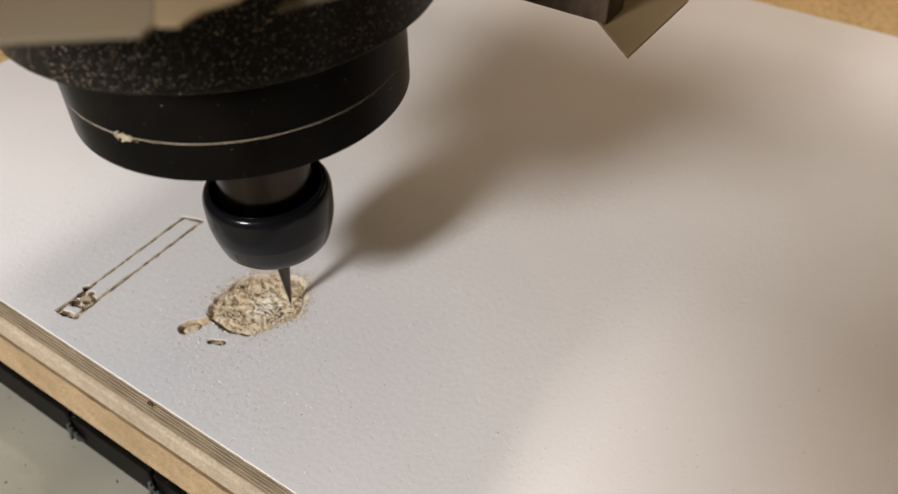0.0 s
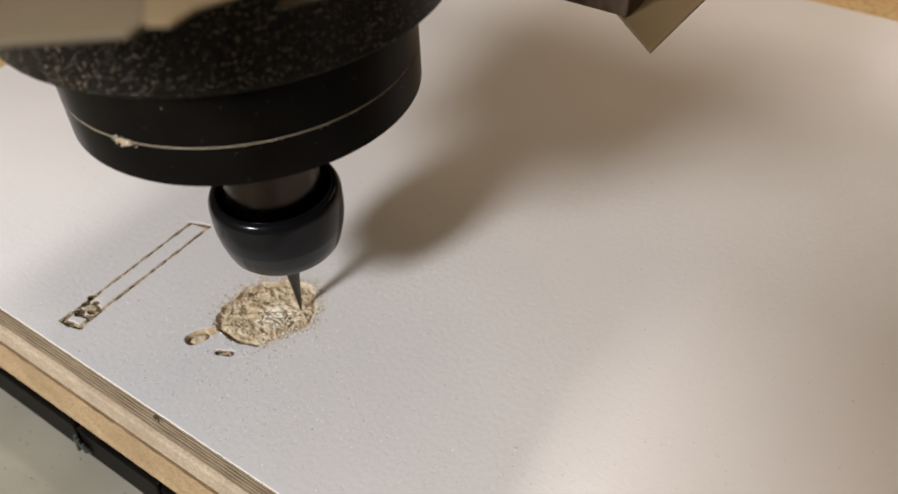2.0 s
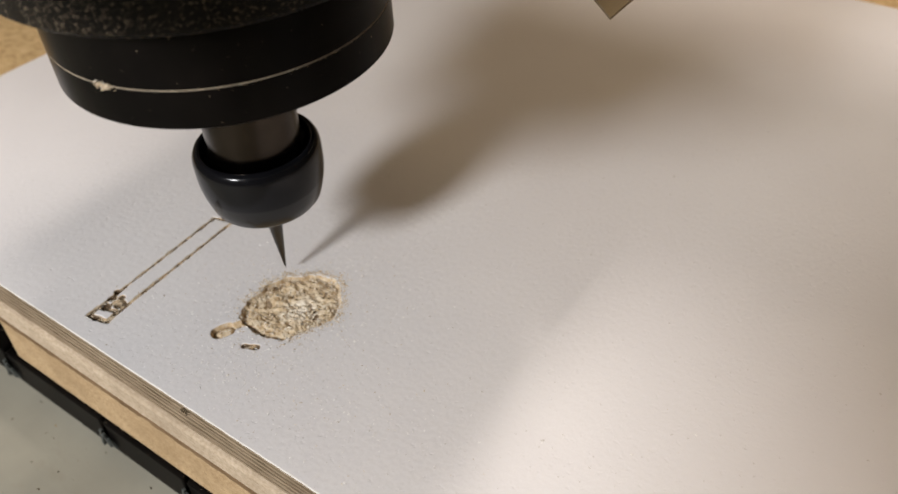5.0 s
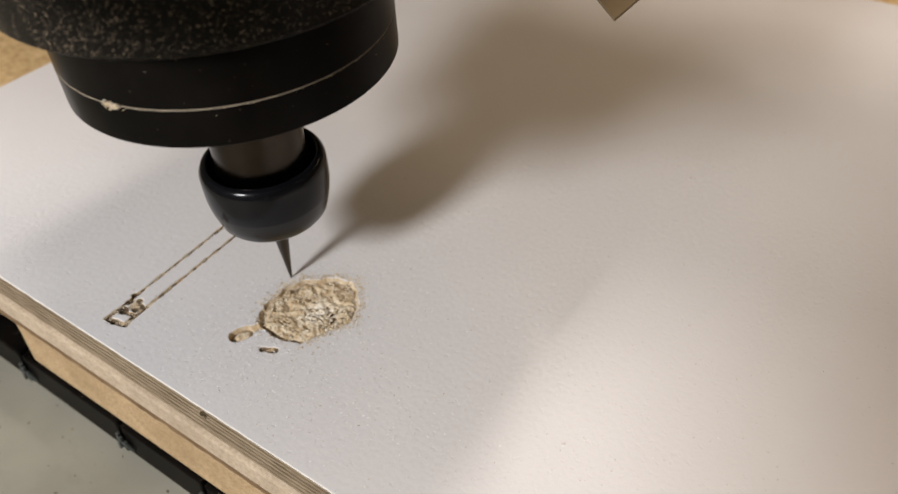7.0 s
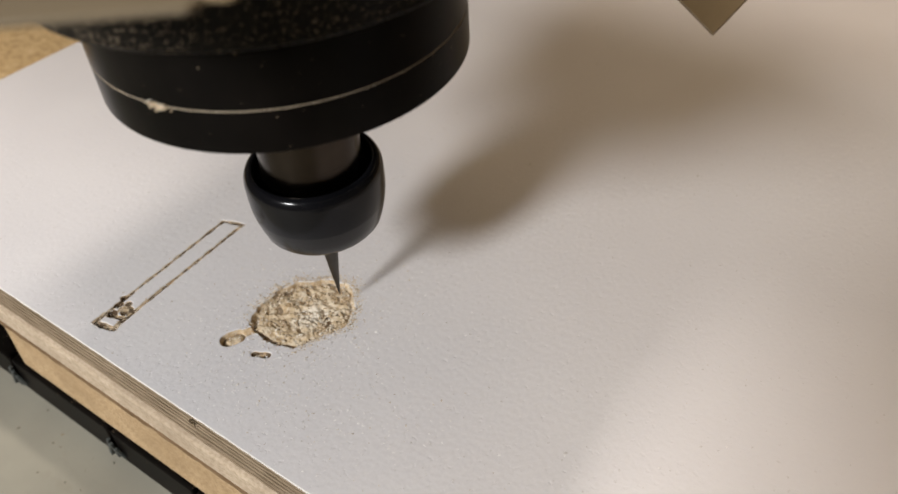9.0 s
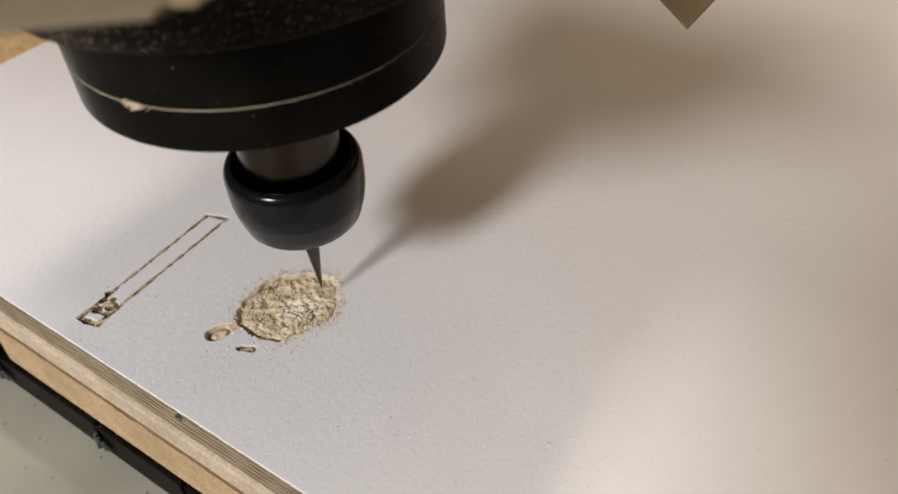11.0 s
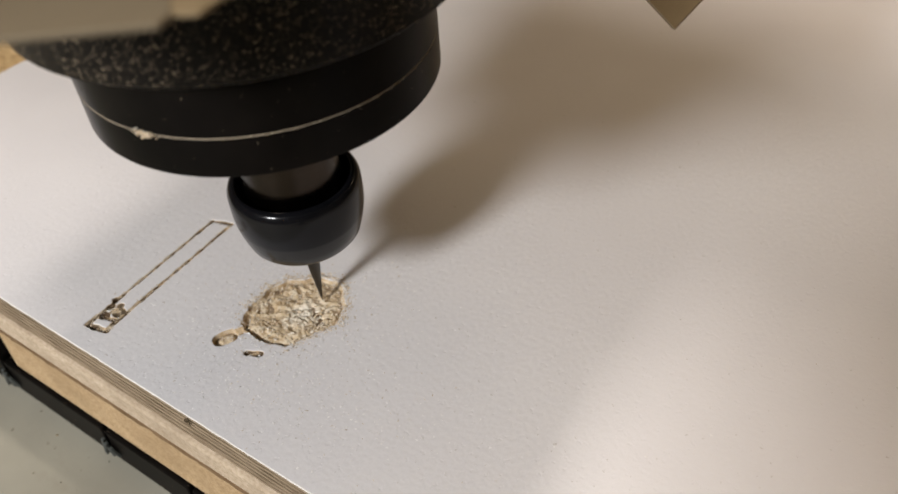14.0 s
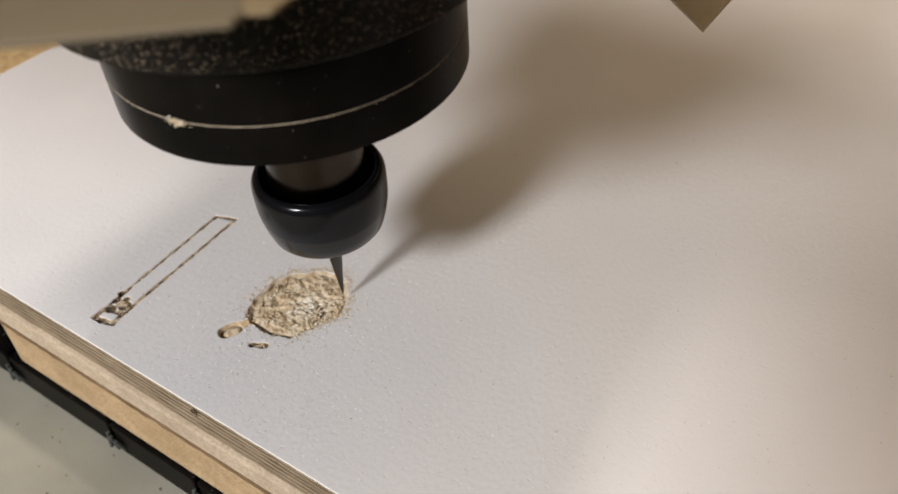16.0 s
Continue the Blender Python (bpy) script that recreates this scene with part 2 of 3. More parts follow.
NUT_LOW = metal_material("worn_blackened_steel", (0.0085, 0.0080, 0.0075), 0.21, (1, 1, 0.05), 0.0, 0.35)
SHAFT = metal_material("turned_steel", (0.042, 0.034, 0.027), 0.24, (0.05, 0.05, 6))
BIT = metal_material("carbide", (0.105, 0.098, 0.088), 0.36, (1, 1, 0.1))
BEIGE = wood_material("beige_plate", (0.15, 0.118, 0.075), (0.18, 0.142, 0.09), (0.20, 0.16, 0.105), (1, 0.3, 1), 60, 0.6, 0.05)
GLUE = wood_material("glue_line", (0.20, 0.125, 0.065), (0.29, 0.19, 0.105), (0.38, 0.26, 0.15), (0.1, 1, 1), 700)
BRACKET = wood_material("brown_bracket", (0.19, 0.135, 0.072), (0.24, 0.175, 0.095), (0.28, 0.208, 0.12), (1, 0.3, 1), 60, 0.6, 0.05)
DARK_BROWN = wood_material("dark_brown_wood", (0.05, 0.03, 0.018), (0.085, 0.055, 0.033), (0.12, 0.08, 0.05), (1, 1, 0.3), 300)
RAIL = black_dust_material("black_rail", 0.08, 0.38, 0.04)
SCUFF = paint_material("scuffed_plastic", (0.07, 0.075, 0.07), 0.5)
BED = paint_material("grey_bed_paint", (0.345, 0.322, 0.258), 0.55)
WALL = paint_material("room_wall", (0.60, 0.54, 0.45), 0.9)
FLOOR = paint_material("room_floor", (0.30, 0.28, 0.25), 0.8)
ALU = metal_material("gantry_metal", (0.3, 0.3, 0.3), 0.45)


# ---- mesh helpers ----
def finish(name, bm, material, smooth=False):
    me = bpy.data.meshes.new(name)
    bm.normal_update()
    bm.to_mesh(me)
    bm.free()
    for p in me.polygons:
        p.use_smooth = smooth
    if material:
        me.materials.append(material)
    return me


def part(name, bm, material, parent, label="", smooth=False):
    ob = new(name, finish(name, bm, material, smooth))
    ob.parent = parent
    if label:
        ob["label"] = label
    return ob


def thing(name, label, category, kind="", group="", at=(0, 0, 0)):
    ob = new(name)
    ob.location = at
    return tagged(ob, label, category, group, kind)


def box(x0, x1, y0, y1, z0, z1, bevel=0.0):
    bm = bmesh.new()
    bmesh.ops.create_cube(bm, size=1.0)
    bmesh.ops.scale(bm, vec=(x1 - x0, y1 - y0, z1 - z0), verts=bm.verts)
    bmesh.ops.translate(bm, vec=((x0 + x1) / 2, (y0 + y1) / 2, (z0 + z1) / 2), verts=bm.verts)
    if bevel:
        bmesh.ops.bevel(bm, geom=bm.edges[:], offset=bevel, segments=2, affect="EDGES", profile=0.5)
    return bm


def lathe(profile, steps=96, close=True, crisp=False):
    """A turned solid from (radius, height) pairs, from bottom to top."""
    bm = bmesh.new()
    rings = []
    if crisp:
        tight = []
        for k, (p, q) in enumerate(zip(profile, profile[1:])):
            d = math.dist(p, q)
            e = min(0.00008, d * 0.2) / d
            tight += [p, (p[0] + e * (q[0] - p[0]), p[1] + e * (q[1] - p[1])), (q[0] - e * (q[0] - p[0]), q[1] - e * (q[1] - p[1]))]
        profile = tight + [profile[-1]]
    for r, z in profile:
        rings.append([bm.verts.new((r * math.cos(2 * math.pi * k / steps), r * math.sin(2 * math.pi * k / steps), z)) for k in range(steps)])
    for lo, hi in zip(rings, rings[1:]):
        for k in range(steps):
            bm.faces.new((lo[k], lo[(k + 1) % steps], hi[(k + 1) % steps], hi[k]))
    if close:
        bm.faces.new(list(reversed(rings[0])))
        bm.faces.new(rings[-1])
    return bm


def slab(outline, z0, z1, bevel=0.0):
    bm = bmesh.new()
    lo = [bm.verts.new((x, y, z0)) for x, y in outline]
    hi = [bm.verts.new((x, y, z1)) for x, y in outline]
    n = len(outline)
    for k in range(n):
        bm.faces.new((lo[k], lo[(k + 1) % n], hi[(k + 1) % n], hi[k]))
    bm.faces.new(list(reversed(lo)))
    bm.faces.new(hi)
    bmesh.ops.recalc_face_normals(bm, faces=bm.faces[:])
    if bevel:
        bmesh.ops.bevel(bm, geom=bm.edges[:], offset=bevel, segments=2, affect="EDGES", profile=0.5)
    return bm


def flakes(places, rng, material=None):
    """Thin bent chips: each a four-sided sliver with a ridge, from (x, y, z, size) places."""
    verts, faces = [], []
    for x, y, z, s in places:
        a = rng.uniform(0, 2 * math.pi)
        w, t = s * rng.uniform(0.25, 0.6), s * rng.uniform(0.06, 0.20)
        turn = Euler((rng.uniform(-0.4, 0.4), rng.uniform(-0.4, 0.4), a)).to_matrix()
        base = len(verts)
        for p in ((-s / 2, -w / 2, 0), (s / 2, -w / 3, 0), (s / 2, w / 2, 0), (-s / 2, w / 3, 0), (0, -w / 2, t), (0, w / 2, t)):
            q = turn @ Vector(p)
            verts.append((x + q.x, y + q.y, z + q.z + 0.09 * s))
        faces += [tuple(base + i for i in f) for f in ((0, 4, 5, 3), (4, 1, 2, 5), (0, 3, 2, 1), (0, 1, 4), (3, 5, 2))]
    me = bpy.data.meshes.new("flakes")
    me.from_pydata(verts, [], [tuple(f) for f in faces])
    me.materials.append(material or CHIPS)
    return me


# ---- room ----
room = thing("room_shell", "plain warm grey workshop room around the machine", "room", "structure")
for nm, b6, m in (
    ("floor", (-2.2, 2.2, -2.0, 2.6, -0.98, -0.90), FLOOR),
    ("ceiling", (-2.2, 2.2, -2.0, 2.6, 1.60, 1.68), WALL),
    ("wall_front", (-2.2, 2.2, -2.08, -2.0, -0.90, 1.60), WALL),
    ("wall_back", (-2.2, 2.2, 2.6, 2.68, -0.90, 1.60), WALL),
    ("wall_west", (-2.28, -2.2, -2.0, 2.6, -0.90, 1.60), WALL),
    ("wall_east", (2.2, 2.28, -2.0, 2.6, -0.90, 1.60), WALL),
):
    part(nm, box(*b6), m, room)

# ---- machine bed ----
bench = thing("machine_bed", "grey painted flat machine bed under the boards", "machine bed")
part("bed_plate", box(-0.55, 0.65, -0.35, 0.85, -0.078, -0.058, 0.002), BED, bench)
for x in (-0.50, 0.60):
    for y in (-0.30, 0.80):
        part("leg", box(x - 0.03, x + 0.03, y - 0.03, y + 0.03, -0.90, -0.078, 0.002), BED, bench)

rail = thing("black_rail", "black plastic rail in sections along the board edge", "rail")
joints = [-0.45, -0.30, -0.165, -0.107, -0.054, -0.0145, 0.055, 0.13, 0.25, 0.40]
for a, b2 in zip(joints, joints[1:]):
    part("rail_section", box(a + 0.0007, b2 - 0.0007, -0.0015, 0.028, -0.058, -0.0435, 0.0009), RAIL, rail)
for j in joints[2:-2]:
    for k in range(3):
        x = j + (k - 1) * 0.0021
        bm = box(-0.0006, 0.0006, -0.0006, 0.0006, -0.0055 + 0.001 * k, 0.0040 - 0.0012 * k, 0.0003)
        bmesh.ops.transform(bm, matrix=pose(x + 0.001, -0.0024, -0.0515, 6 * k, 12 - 17 * k, 0), verts=bm.verts)
        part("torn_tab", bm, SCUFF, rail, "scuffed dark grey torn plastic tab")

# ---- unseen added stand; its arm shades the board's far side from the work lamp ----
stand = thing("shade_stand", "added unseen black stand whose flat arm shades the board", "stand")
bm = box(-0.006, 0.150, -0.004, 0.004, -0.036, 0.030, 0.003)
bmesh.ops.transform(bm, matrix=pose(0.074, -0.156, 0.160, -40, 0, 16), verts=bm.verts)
part("arm", bm, SCUFF, stand, "flat dark grey arm added to shade the board")
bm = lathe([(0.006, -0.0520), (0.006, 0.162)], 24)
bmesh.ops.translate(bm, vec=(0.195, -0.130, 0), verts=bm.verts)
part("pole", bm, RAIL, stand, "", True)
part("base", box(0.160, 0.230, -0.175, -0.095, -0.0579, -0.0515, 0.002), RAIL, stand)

# ---- spoilboard ----
spoil = thing("spoilboard", "tan fibreboard spoilboard in two layers, on the rails", "spoilboard")
part("upper_layer", box(-0.42, 0.52, -0.0006, 0.62, -0.0222, -0.0124, 0.0016), FIBRE, spoil, "pale smooth fibreboard layer")
part("lower_layer", box(-0.1000, 0.52, -0.0002, 0.62, -0.0434, -0.0234, 0.0012), FIBRE_LOW, spoil, "yellowish fibreboard layer")
part("top_sheet", box(-0.42, 0.52, 0.012, 0.62, -0.01238, -0.0121), SPOIL_TOP, spoil)

# ---- white board with its engraving ----
SHELL = (-0.0030, 0.0432)


def shell_edge(a):
    return 0.0133 + 0.0016 * math.cos(2 * (a - 1.15)) + 0.0005 * math.sin(5 * a + 0.7) + 0.0003 * math.sin(11 * a) + 0.0001 * math.sin(23 * a + 1)


def seg_dist(x, y, a, b2):
    dx, dy = b2[0] - a[0], b2[1] - a[1]
    k = max(0.0, min(1.0, ((x - a[0]) * dx + (y - a[1]) * dy) / (dx * dx + dy * dy)))
    return math.hypot(x - a[0] - k * dx, y - a[1] - k * dy)


CORNERS = [(-0.0499, 0.0068), (-0.0436, 0.0084), (-0.0458, 0.0607), (-0.0524, 0.0587)]
GROOVES = [(CORNERS[k], CORNERS[(k + 1) % 4], 0.00066, 0.0009) for k in range(4)]
GROOVES += [(CORNERS[0], CORNERS[1], 0.00110, 0.0011), ((-0.0503, 0.0108), CORNERS[0], 0.00100, 0.0011), (CORNERS[1], (-0.0437, 0.0118), 0.00100, 0.0011), ((-0.0503, 0.0108), (-0.0440, 0.0128), 0.00070, 0.0008)]
GROOVES += [((-0.0035, 0.0238), (0.0000, 0.0255), 0.0010, 0.0012)]
PITS = [((-0.0487, 0.0121), 0.0017, 0.0017), ((-0.0497, 0.0153), 0.0014, 0.0014), ((-0.0508, 0.0180), 0.0011, 0.0012), ((-0.0461, 0.0150), 0.0021, 0.0006), ((-0.0476, 0.0172), 0.0013, 0.0005)]
RING = ((-0.0460, 0.0142), 0.0021, 0.0005)


def surface(x, y):
    h = 0.0
    wob = noise.noise((x * 420, y * 420, 1.3))
    for a, b2, w, d in GROOVES:
        s = seg_dist(x, y, a, b2) / (w * (1 + 0.45 * wob))
        if s < 1:
            h = min(h, -d * (1 - s * s) * (0.75 + 0.45 * wob))
    for c, r, d in PITS:
        s = math.hypot(x - c[0], y - c[1]) / (r * (1 + 0.3 * wob))
        if s < 1:
            h = min(h, -d * (1 - s ** 4))
    s = abs(math.hypot(x - RING[0][0], (y - RING[0][1]) * 0.9) - RING[1]) / RING[2]
    if s < 1:
        h = min(h, -0.0007 * (1 - s * s))
    # head of the shape: a rounded shallow pocket with a neck
    s = seg_dist(x, y, (-0.0129, 0.0238), (-0.0121, 0.0258)) / (0.0026 + 0.0003 * wob)
    if s < 1:
        rim = min(1.0, (1 - s) * 5.0)
        h = min(h, -0.0018 * rim + 0.0011 * max(0.0, 1 - (s / 0.72) ** 2) + 0.00028 * noise.noise((x * 700, y * 700, 5)) + 0.00016 * noise.noise((x * 1900, y * 1900, 5)))
    s = seg_dist(x, y, (-0.0118, 0.0268), (-0.0090, 0.0320)) / 0.0015
    if s < 1:
        h = min(h, -0.0010 * math.sqrt(1 - s * s))
    # shell: a milled pocket, half filled with torn fibres
    dx, dy = x - SHELL[0], y - SHELL[1]
    s = math.hypot(dx, dy) / (shell_edge(math.atan2(dy, dx)) * (1 + 0.035 * wob + 0.022 * noise.noise((x * 1500, y * 1500, 3))))
    if s < 1:
        rim = min(1.0, (1 - s) * 22)
        f1 = noise.noise((x * 190, y * 190, 2.0))
        f2 = noise.ridged_multi_fractal((x * 260, y * 330, 4.0), 0.9, 2.1, 3, 1.0, 2.0)
        f3 = noise.noise((x * 1300, y * 1300, 7.0))
        lump = 0.0008 * f1 + 0.00062 * (f2 - 1.1) + 0.00026 * f3 + 0.00012 * noise.noise((x * 2300, y * 1500, 9))
        # a clean channel runs along the front of the rim
        turn = math.atan2(dy, dx)
        clean = 0.75 if -2.5 < turn < -1.0 and s > 0.88 + 0.05 * f1 else 0.0
        h = -0.0017 * rim + (1 - clean) * min(1.0, (1 - s) * 6) * (0.0007 + lump)
        k = seg_dist(x, y, (-0.0145, 0.0535), (0.0085, 0.0430))
        if k < 0.0010:
            h -= 0.0005 * (1 - k / 0.0010)
        h = min(h, -0.0003)
    return h


board = thing("white_board", "white laminated plywood board with a milled turtle shape", "board")
X0, X1, Y1 = -0.1966, 0.36, 0.333
GX0, GX1, GY0, GY1, STEP = -0.0560, 0.0176, 0.0040, 0.0632, 0.00024
nx, ny = round((GX1 - GX0) / STEP), round((GY1 - GY0) / STEP)
verts, faces = [], []
for j in range(ny + 1):
    for i in range(nx + 1):
        x, y = GX0 + i * STEP, GY0 + j * STEP
        inside = 0 < i < nx and 0 < j < ny
        verts.append((x, y, surface(x, y) if inside else 0.0))
row = nx + 1
for j in range(ny):
    for i in range(nx):
        k = j * row + i
        faces.append((k, k + 1, k + row + 1, k + row))
GX1, GY1 = GX0 + nx * STEP, GY0 + ny * STEP


def sheet(x0, x1, y0, y1, cells_x, cells_y, wavy=False):
    base = len(verts)
    for j in range(cells_y + 1):
        for i in range(cells_x + 1):
            x, y = x0 + (x1 - x0) * i / cells_x, y0 + (y1 - y0) * j / cells_y
            if wavy and j == 0:
                y += 0.0004 + 0.00022 * noise.noise((x * 90, 0, 0)) + 0.00030 * max(0.0, noise.noise((x * 480, 3, 0)) - 0.25)
            verts.append((x, y, 0.0))
    for j in range(cells_y):
        for i in range(cells_x):
            k = base + j * (cells_x + 1) + i
            faces.append((k, k + 1, k + cells_x + 2, k + cells_x + 1))


sheet(X0, X1, 0.0, GY0, 700, 2, True)
sheet(X0, X1, GY1, Y1, 8, 4)
sheet(X0, GX0, GY0, GY1, 4, 2)
sheet(GX1, X1, GY0, GY1, 4, 2)
me = bpy.data.meshes.new("laminate_top")
me.from_pydata(verts, [], faces)
me.materials.append(LAMINATE)
for p in me.polygons:
    p.use_smooth = True
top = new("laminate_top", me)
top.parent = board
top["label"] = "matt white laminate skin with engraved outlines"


def ragged_strip(x0, x1, y, z0, z1, amp, seed, depth):
    """A long strip whose front face wavers a little, as sawn."""
    bm = bmesh.new()
    n = 420
    cols = []
    for i in range(n + 1):
        x = x0 + (x1 - x0) * i / n
        yy = y + amp * noise.noise((x * 220, seed, 0)) + 0.6 * amp * noise.noise((x * 900, seed, 4))
        zz = 0.25 * amp * noise.noise((x * 160, seed, 9))
        cols.append([bm.verts.new((x, yy + depth, z1)), bm.verts.new((x, yy, z1 + zz)), bm.verts.new((x, yy, z0 + zz)), bm.verts.new((x, yy + depth, z0))])
    for a, b2 in zip(cols, cols[1:]):
        for k in range(3):
            bm.faces.new((a[k], a[k + 1], b2[k + 1], b2[k]))
    return bm


part("glue_line", ragged_strip(-0.42, 0.52, -0.00062, -0.02322, -0.02295, 0.00035, 31, 0.004), GLUE, spoil, "dark brown glue line between the layers")
part("laminate_edge", ragged_strip(X0, X1, 0.00028, -0.00085, -0.00002, 0.00012, 1, 0.006), EDGE_WHITE, board, "broken white laminate edge")
z = -0.00085
for k, (thick, dark) in enumerate([(0.00095, 1), (0.0008, 0), (0.0010, 1), (0.0009, 0), (0.0009, 1), (0.0009, 0), (0.0010, 1), (0.0010, 0), (0.0010, 1), (0.0013, 0), (0.0006, 1), (0.0009, 0)]):
    part("ply", ragged_strip(X0, X1, 0.0006 + 0.0005 * dark, z - thick + 0.00002, z - 0.00002, 0.00014, 3 + k, 0.006), PLY_DARK if dark else PLY_LIGHT, board)
    z -= thick
part("core", box(X0, X1, 0.0062, Y1, -0.0121, -0.0016), PLY_LIGHT, board)

# ---- loose chips ----
rng = random.Random(4)
places = []
while len(places) < 1050:
    a, s = rng.uniform(0, 2 * math.pi), math.sqrt(rng.random()) * 1.2
    r = s * shell_edge(a)
    x, y = SHELL[0] + r * math.cos(a), SHELL[1] + r * math.sin(a)
    if (s < 0.86 and rng.random() < 0.80) or (s > 1.0 and rng.random() < 2.5 * (s - 0.85)):
        continue
    if 0.86 < s and -2.5 < a - 2 * math.pi < -1.0 and rng.random() < 0.7:
        continue
    places.append((x, y, max(surface(x, y), -0.0012) + rng.uniform(-0.0001, 0.0004), rng.uniform(0.0004, 0.0013) if s < 0.9 else rng.uniform(0.0002, 0.0007)))
for k in range(520):
    a, s = rng.uniform(-0.9, 3.6), 1.0 + abs(rng.gauss(0, 0.11))
    x, y = SHELL[0] + s * shell_edge(a) * math.cos(a), SHELL[1] + s * shell_edge(a) * math.sin(a)
    places.append((x, y, surface(x, y), rng.uniform(0.0003, 0.0009) * (1.5 - 0.6 * s)))
for a, b2, w, d in GROOVES:
    for k in range(int(math.dist(a, b2) * 4500)):
        u = rng.random()
        x, y = a[0] + u * (b2[0] - a[0]) + rng.gauss(0, 0.0005), a[1] + u * (b2[1] - a[1]) + rng.gauss(0, 0.0004)
        places.append((x, y, surface(x, y), rng.uniform(0.0002, 0.00055)))
for k in range(14):
    a, r = rng.uniform(0, 2 * math.pi), abs(rng.gauss(0, 0.0016))
    x, y = -0.0482 + r * math.cos(a), 0.0150 + r * math.sin(a) * 1.3
    places.append((x, y, surface(x, y), rng.uniform(0.0003, 0.0009)))
pile = tagged(new("chip_pile", flakes(places, rng)), "pale tan torn wood chips heaped in the milled shape", "wood chips", kind="stuff")

places = []
while len(places) < 1300:
    a, r = rng.uniform(0, 2 * math.pi), rng.expovariate(1 / 0.0085)
    x, y = SHELL[0] + (0.013 + r) * math.cos(a), SHELL[1] + (0.013 + r) * math.sin(a)
    if X0 < x < X1 and 0.001 < y < Y1:
        places.append((x, y, surface(x, y), rng.uniform(0.00025, 0.00060) * (1.6 if rng.random() < 0.18 else 1.0)))
for k in range(800):
    x, y = rng.gauss(0.008, 0.026), rng.gauss(0.022, 0.012)
    if 0.001 < y:
        places.append((x, y, surface(x, y), rng.uniform(0.0003, 0.0007)))
for k in range(380):
    x, y = rng.uniform(-0.19, 0.17), rng.uniform(0.002, 0.33)
    places.append((x, y, surface(x, y), rng.uniform(0.00012, 0.00034)))
for x, y in ((0.0815, 0.0422), (0.1014, 0.0513), (0.112, 0.0655), (0.0985, 0.087), (-0.0247, 0.0242), (-0.0255, 0.0247)):
    places.append((x, y, 0.0, 0.0008))
tagged(new("dust_grains", flakes(places, rng, CRUMBS)), "fine pale crumbs and sawdust scattered over the white board", "sawdust", kind="stuff")
places = []
for k in range(110):
    places.append((rng.uniform(-0.20, 0.10), -0.003 - abs(rng.gauss(0, 0.03)), -0.058, rng.uniform(0.0003, 0.0011)))
for k in range(26):
    places.append((-0.0026 + rng.gauss(0, 0.0007), 0.0002 - 0.0002 * rng.random(), -0.0034 + rng.gauss(0, 0.0005), rng.uniform(0.0004, 0.0009)))
tagged(new("bed_dirt", flakes(places, rng, DIRT)), "dark dirt specks and wood crumbs on the grey bed", "dirt", kind="stuff")

# ---- spindle ----
spindle = thing("router_spindle", "black dusty router spindle with collet nut and engraving bit", "spindle")
part("bit", lathe([(0.00005, 0.0), (0.0004, 0.0022), (0.00195, 0.0165), (0.00200, 0.0180), (0.00200, 0.0340)], 48), BIT, spindle, "tapered steel engraving bit", True)
nut = part("collet_nut", lathe([(0.01675, 0.0356), (0.0170, 0.0372), (0.01715, 0.0400), (0.01715, 0.0438), (0.0170, 0.0450), (0.0165, 0.0461), (0.0158, 0.0468), (0.0150, 0.0470), (0.0145, 0.0465), (0.0142, 0.0440), (0.0122, 0.0436)], 128, False), NUT, spindle, "glossy black round collet nut", True)
part("worn_band", lathe([(0.0022, 0.0278), (0.0129, 0.0277), (0.0142, 0.0281), (0.0151, 0.0292), (0.0159, 0.0318), (0.01645, 0.0340), (0.01675, 0.0356)], 128, False), NUT_LOW, nut, "dull grey worn lower band", True)
part("shaft", lathe([(0.0124, 0.0430), (0.0124, 0.0790)], 96, True, True), SHAFT, spindle, "bare turned steel spindle nose", True)
part("lower_ring", lathe([(0.0130, 0.0774), (0.0391, 0.0771), (0.0398, 0.0776), (0.0398, 0.08645)], 160, True, True), BLACK_BARE, spindle, "black front bearing cap", True)
part("seam_dust", lathe([(0.0394, 0.0864), (0.03978, 0.08656), (0.03978, 0.08666), (0.0394, 0.08688)], 160, False), SEAM, spindle, "thin tan line of packed sawdust", True)
part("upper_ring", lathe([(0.0392, 0.08683), (0.0398, 0.0869), (0.0398, 0.1040)], 160, True, True), BLACK_BARE, spindle, "black bearing housing with light dust", True)
part("flange", lathe([(0.0395, 0.1030), (0.0472, 0.1024), (0.0482, 0.1032), (0.0482, 0.1240), (0.0470, 0.1260), (0.0400, 0.1265)], 160, True, True), BLACK_DUSTY, spindle, "black flange speckled with sawdust", True)
part("body", lathe([(0.0400, 0.1260), (0.0400, 0.2600)], 96), BLACK_BARE, spindle, "", True)
r2 = random.Random(8)
grains = []
for k in range(140):
    a = math.radians(-80) + r2.gauss(0, 0.024)
    grains.append((0.0400 * math.cos(a), 0.0400 * math.sin(a), 0.0865 + r2.gauss(0, 0.00042), r2.uniform(0.0003, 0.0008)))
for k in range(170):
    a = r2.uniform(-math.pi, 0.3)
    grains.append((0.0399 * math.cos(a), 0.0399 * math.sin(a), 0.0866 + r2.gauss(0, 0.00018), r2.uniform(0.00012, 0.0003)))
ob = new("dust_clump", flakes(grains, r2))
ob.parent = spindle
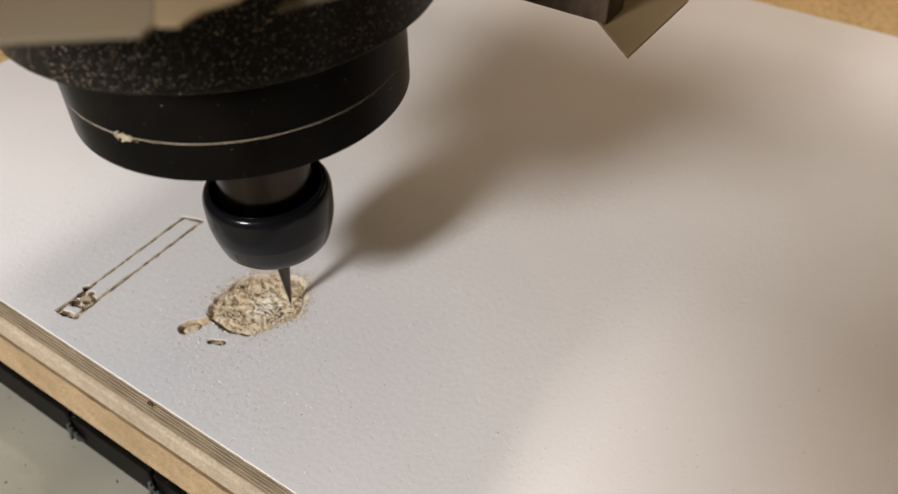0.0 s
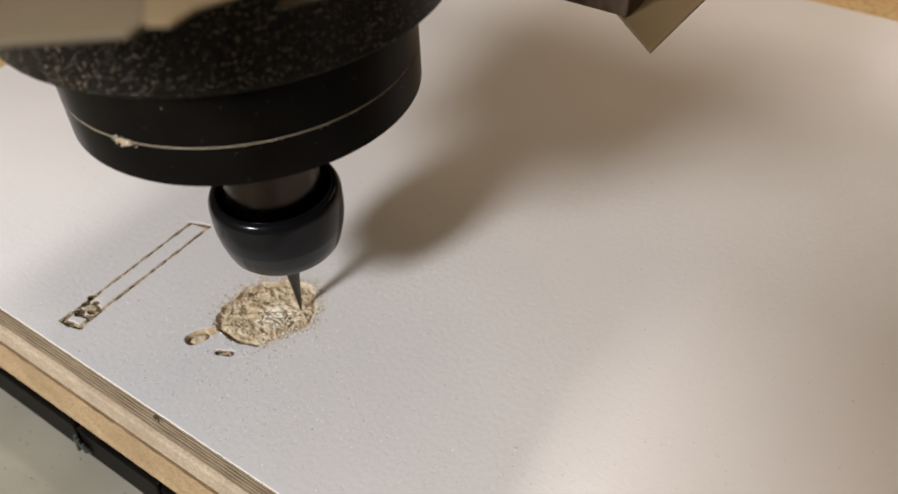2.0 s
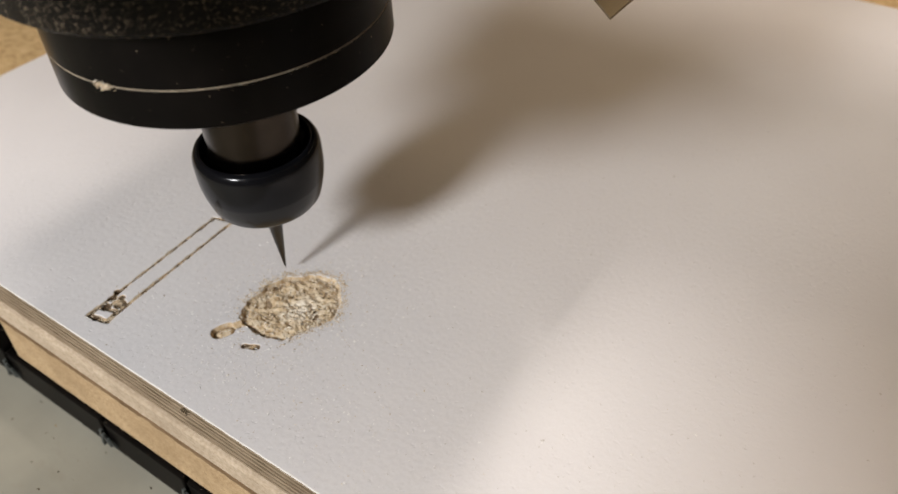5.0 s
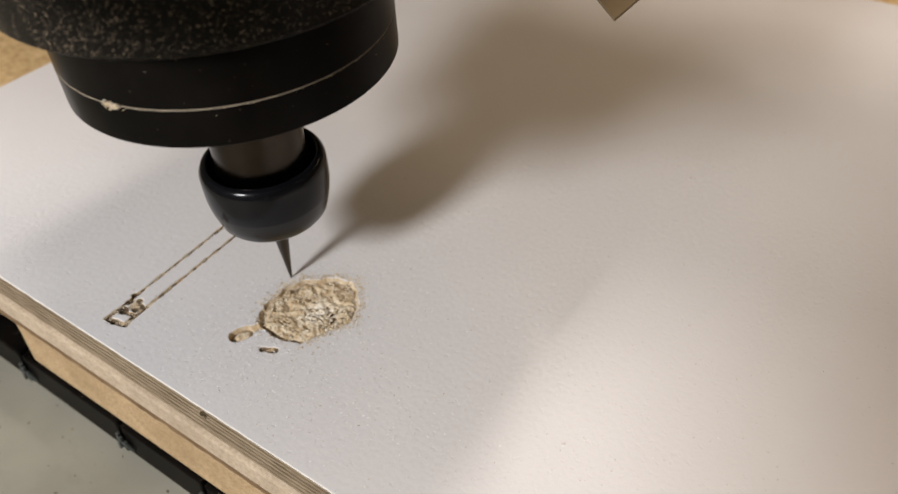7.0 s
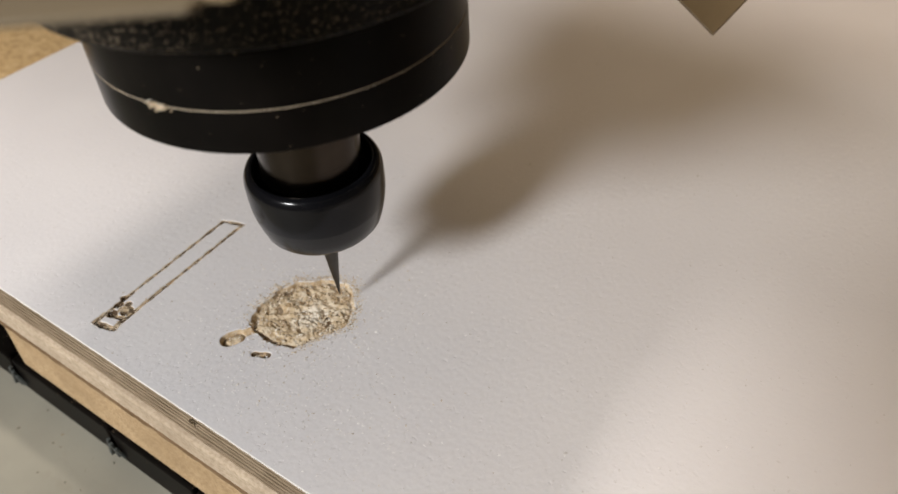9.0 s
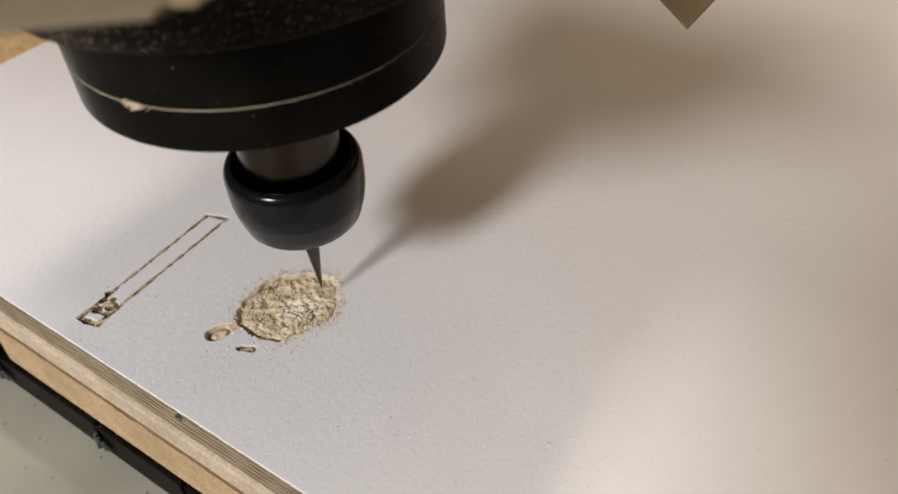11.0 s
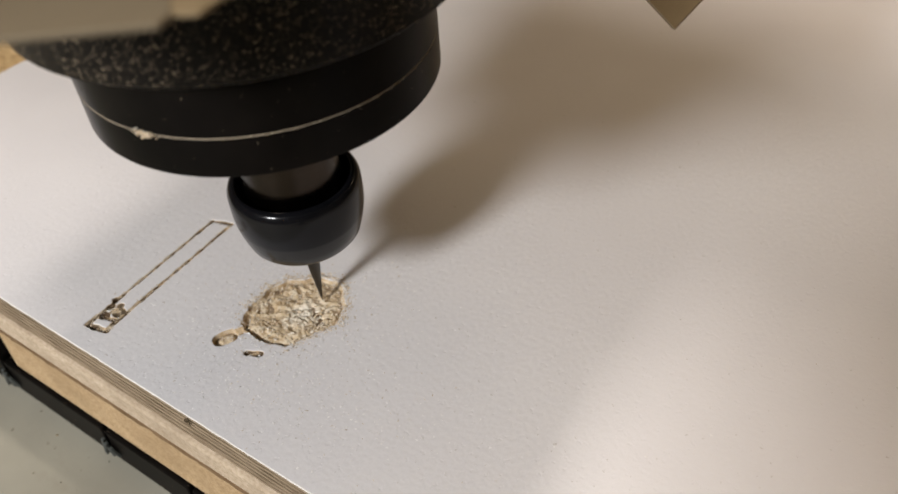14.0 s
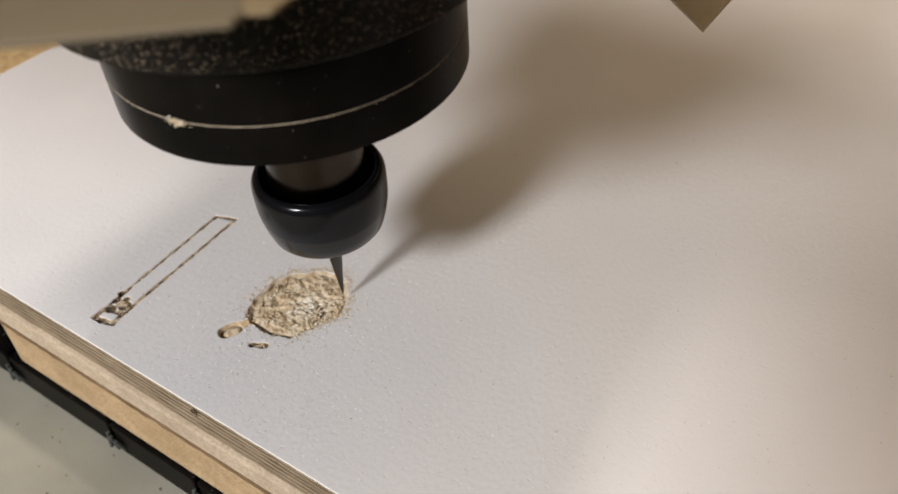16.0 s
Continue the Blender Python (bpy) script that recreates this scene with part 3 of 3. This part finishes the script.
tagged(ob, "tan clump of sawdust stuck in the seam", kind="stuff")

# ---- carriage: moves over the board with the spindle, keeps its height ----
carriage = thing("machine_carriage", "beige wooden machine carriage around the spindle", "carriage")
part("front_plate", slab([(0.0604, -0.0691), (0.0599, -0.0667), (0.0480, -0.0560), (0.0100, -0.0500), (0.0050, -0.0900), (0.0250, -0.1000)], 0.1335, 0.1344, 0.0003), BEIGE, carriage, "greyish beige carriage plate with stepped edge")
part("clamp_block", slab([(0.0590, -0.0672), (0.0623, -0.0650), (0.0617, -0.0607), (0.0632, -0.0560), (0.0622, -0.0520), (0.0540, -0.0420), (-0.0480, -0.0405), (0.0465, -0.0570)], 0.1337, 0.1343, 0.0002), BRACKET, carriage, "brown wooden clamp block")
part("clamp_lip", slab([(0.0622, -0.0490), (0.0640, -0.0448), (0.0665, -0.0400), (0.0640, -0.0360), (0.0590, -0.0400), (0.0606, -0.0450)], 0.1293, 0.1300, 0.0002), BEIGE, carriage, "pale beige lip of the clamp")
part("side_plate", slab([(0.0770, 0.0430), (0.0770, 0.0790), (-0.0200, 0.0790), (-0.0200, 0.0720), (0.0450, 0.0720)], 0.0863, 0.0867), BRACKET, carriage, "beige pointed bracket plate")
part("bracket_edge", slab([(0.0769, 0.0432), (0.0769, 0.0788), (-0.0198, 0.0788), (-0.0198, 0.0721), (0.0450, 0.0721)], 0.0859, 0.0863), BEIGE, carriage, "greyish brown bracket edge")
part("cross_bar", box(-0.0400, 0.0660, 0.0540, 0.0640, 0.0868, 0.1300, 0.0006), DARK_BROWN, carriage, "dark brown cross bar")
# unseen blocks added above, sized to shade the board from the ceiling lamp
part("housing", box(-0.0580, 0.0700, 0.0500, 0.1500, 0.1300, 0.3400, 0.002), BEIGE, carriage)
part("cheek", box(0.0450, 0.0755, 0.0080, 0.0498, 0.1450, 0.3400, 0.001), BEIGE, carriage)
part("column", box(-0.0150, 0.0350, 0.1502, 0.2115, 0.2400, 0.7800, 0.002), BEIGE, carriage)

# unseen; the beam's height and depth are set by the shade wanted below
gantry = thing("gantry_beam", "unseen metal gantry beam, placed for the shade it casts", "gantry")
part("beam", box(-0.60, 0.60, 0.2120, 0.2900, 0.7000, 0.7600, 0.003), ALU, gantry)
for x in (-0.62, 0.60):
    part("upright", box(x, x + 0.02, 0.16, 0.30, -0.056, 0.78, 0.002), ALU, gantry)


def motions():
    walk(spindle, [(t, pose(x, y, z, 1.54, -0.755, 0)) for t, x, y, z in SPINDLE])
    walk(carriage, [(t, pose(x, y, 0)) for t, x, y, z in SPINDLE])
    walk(gantry, [(t, pose(0, y, 0)) for t, x, y, z in SPINDLE])


motions()
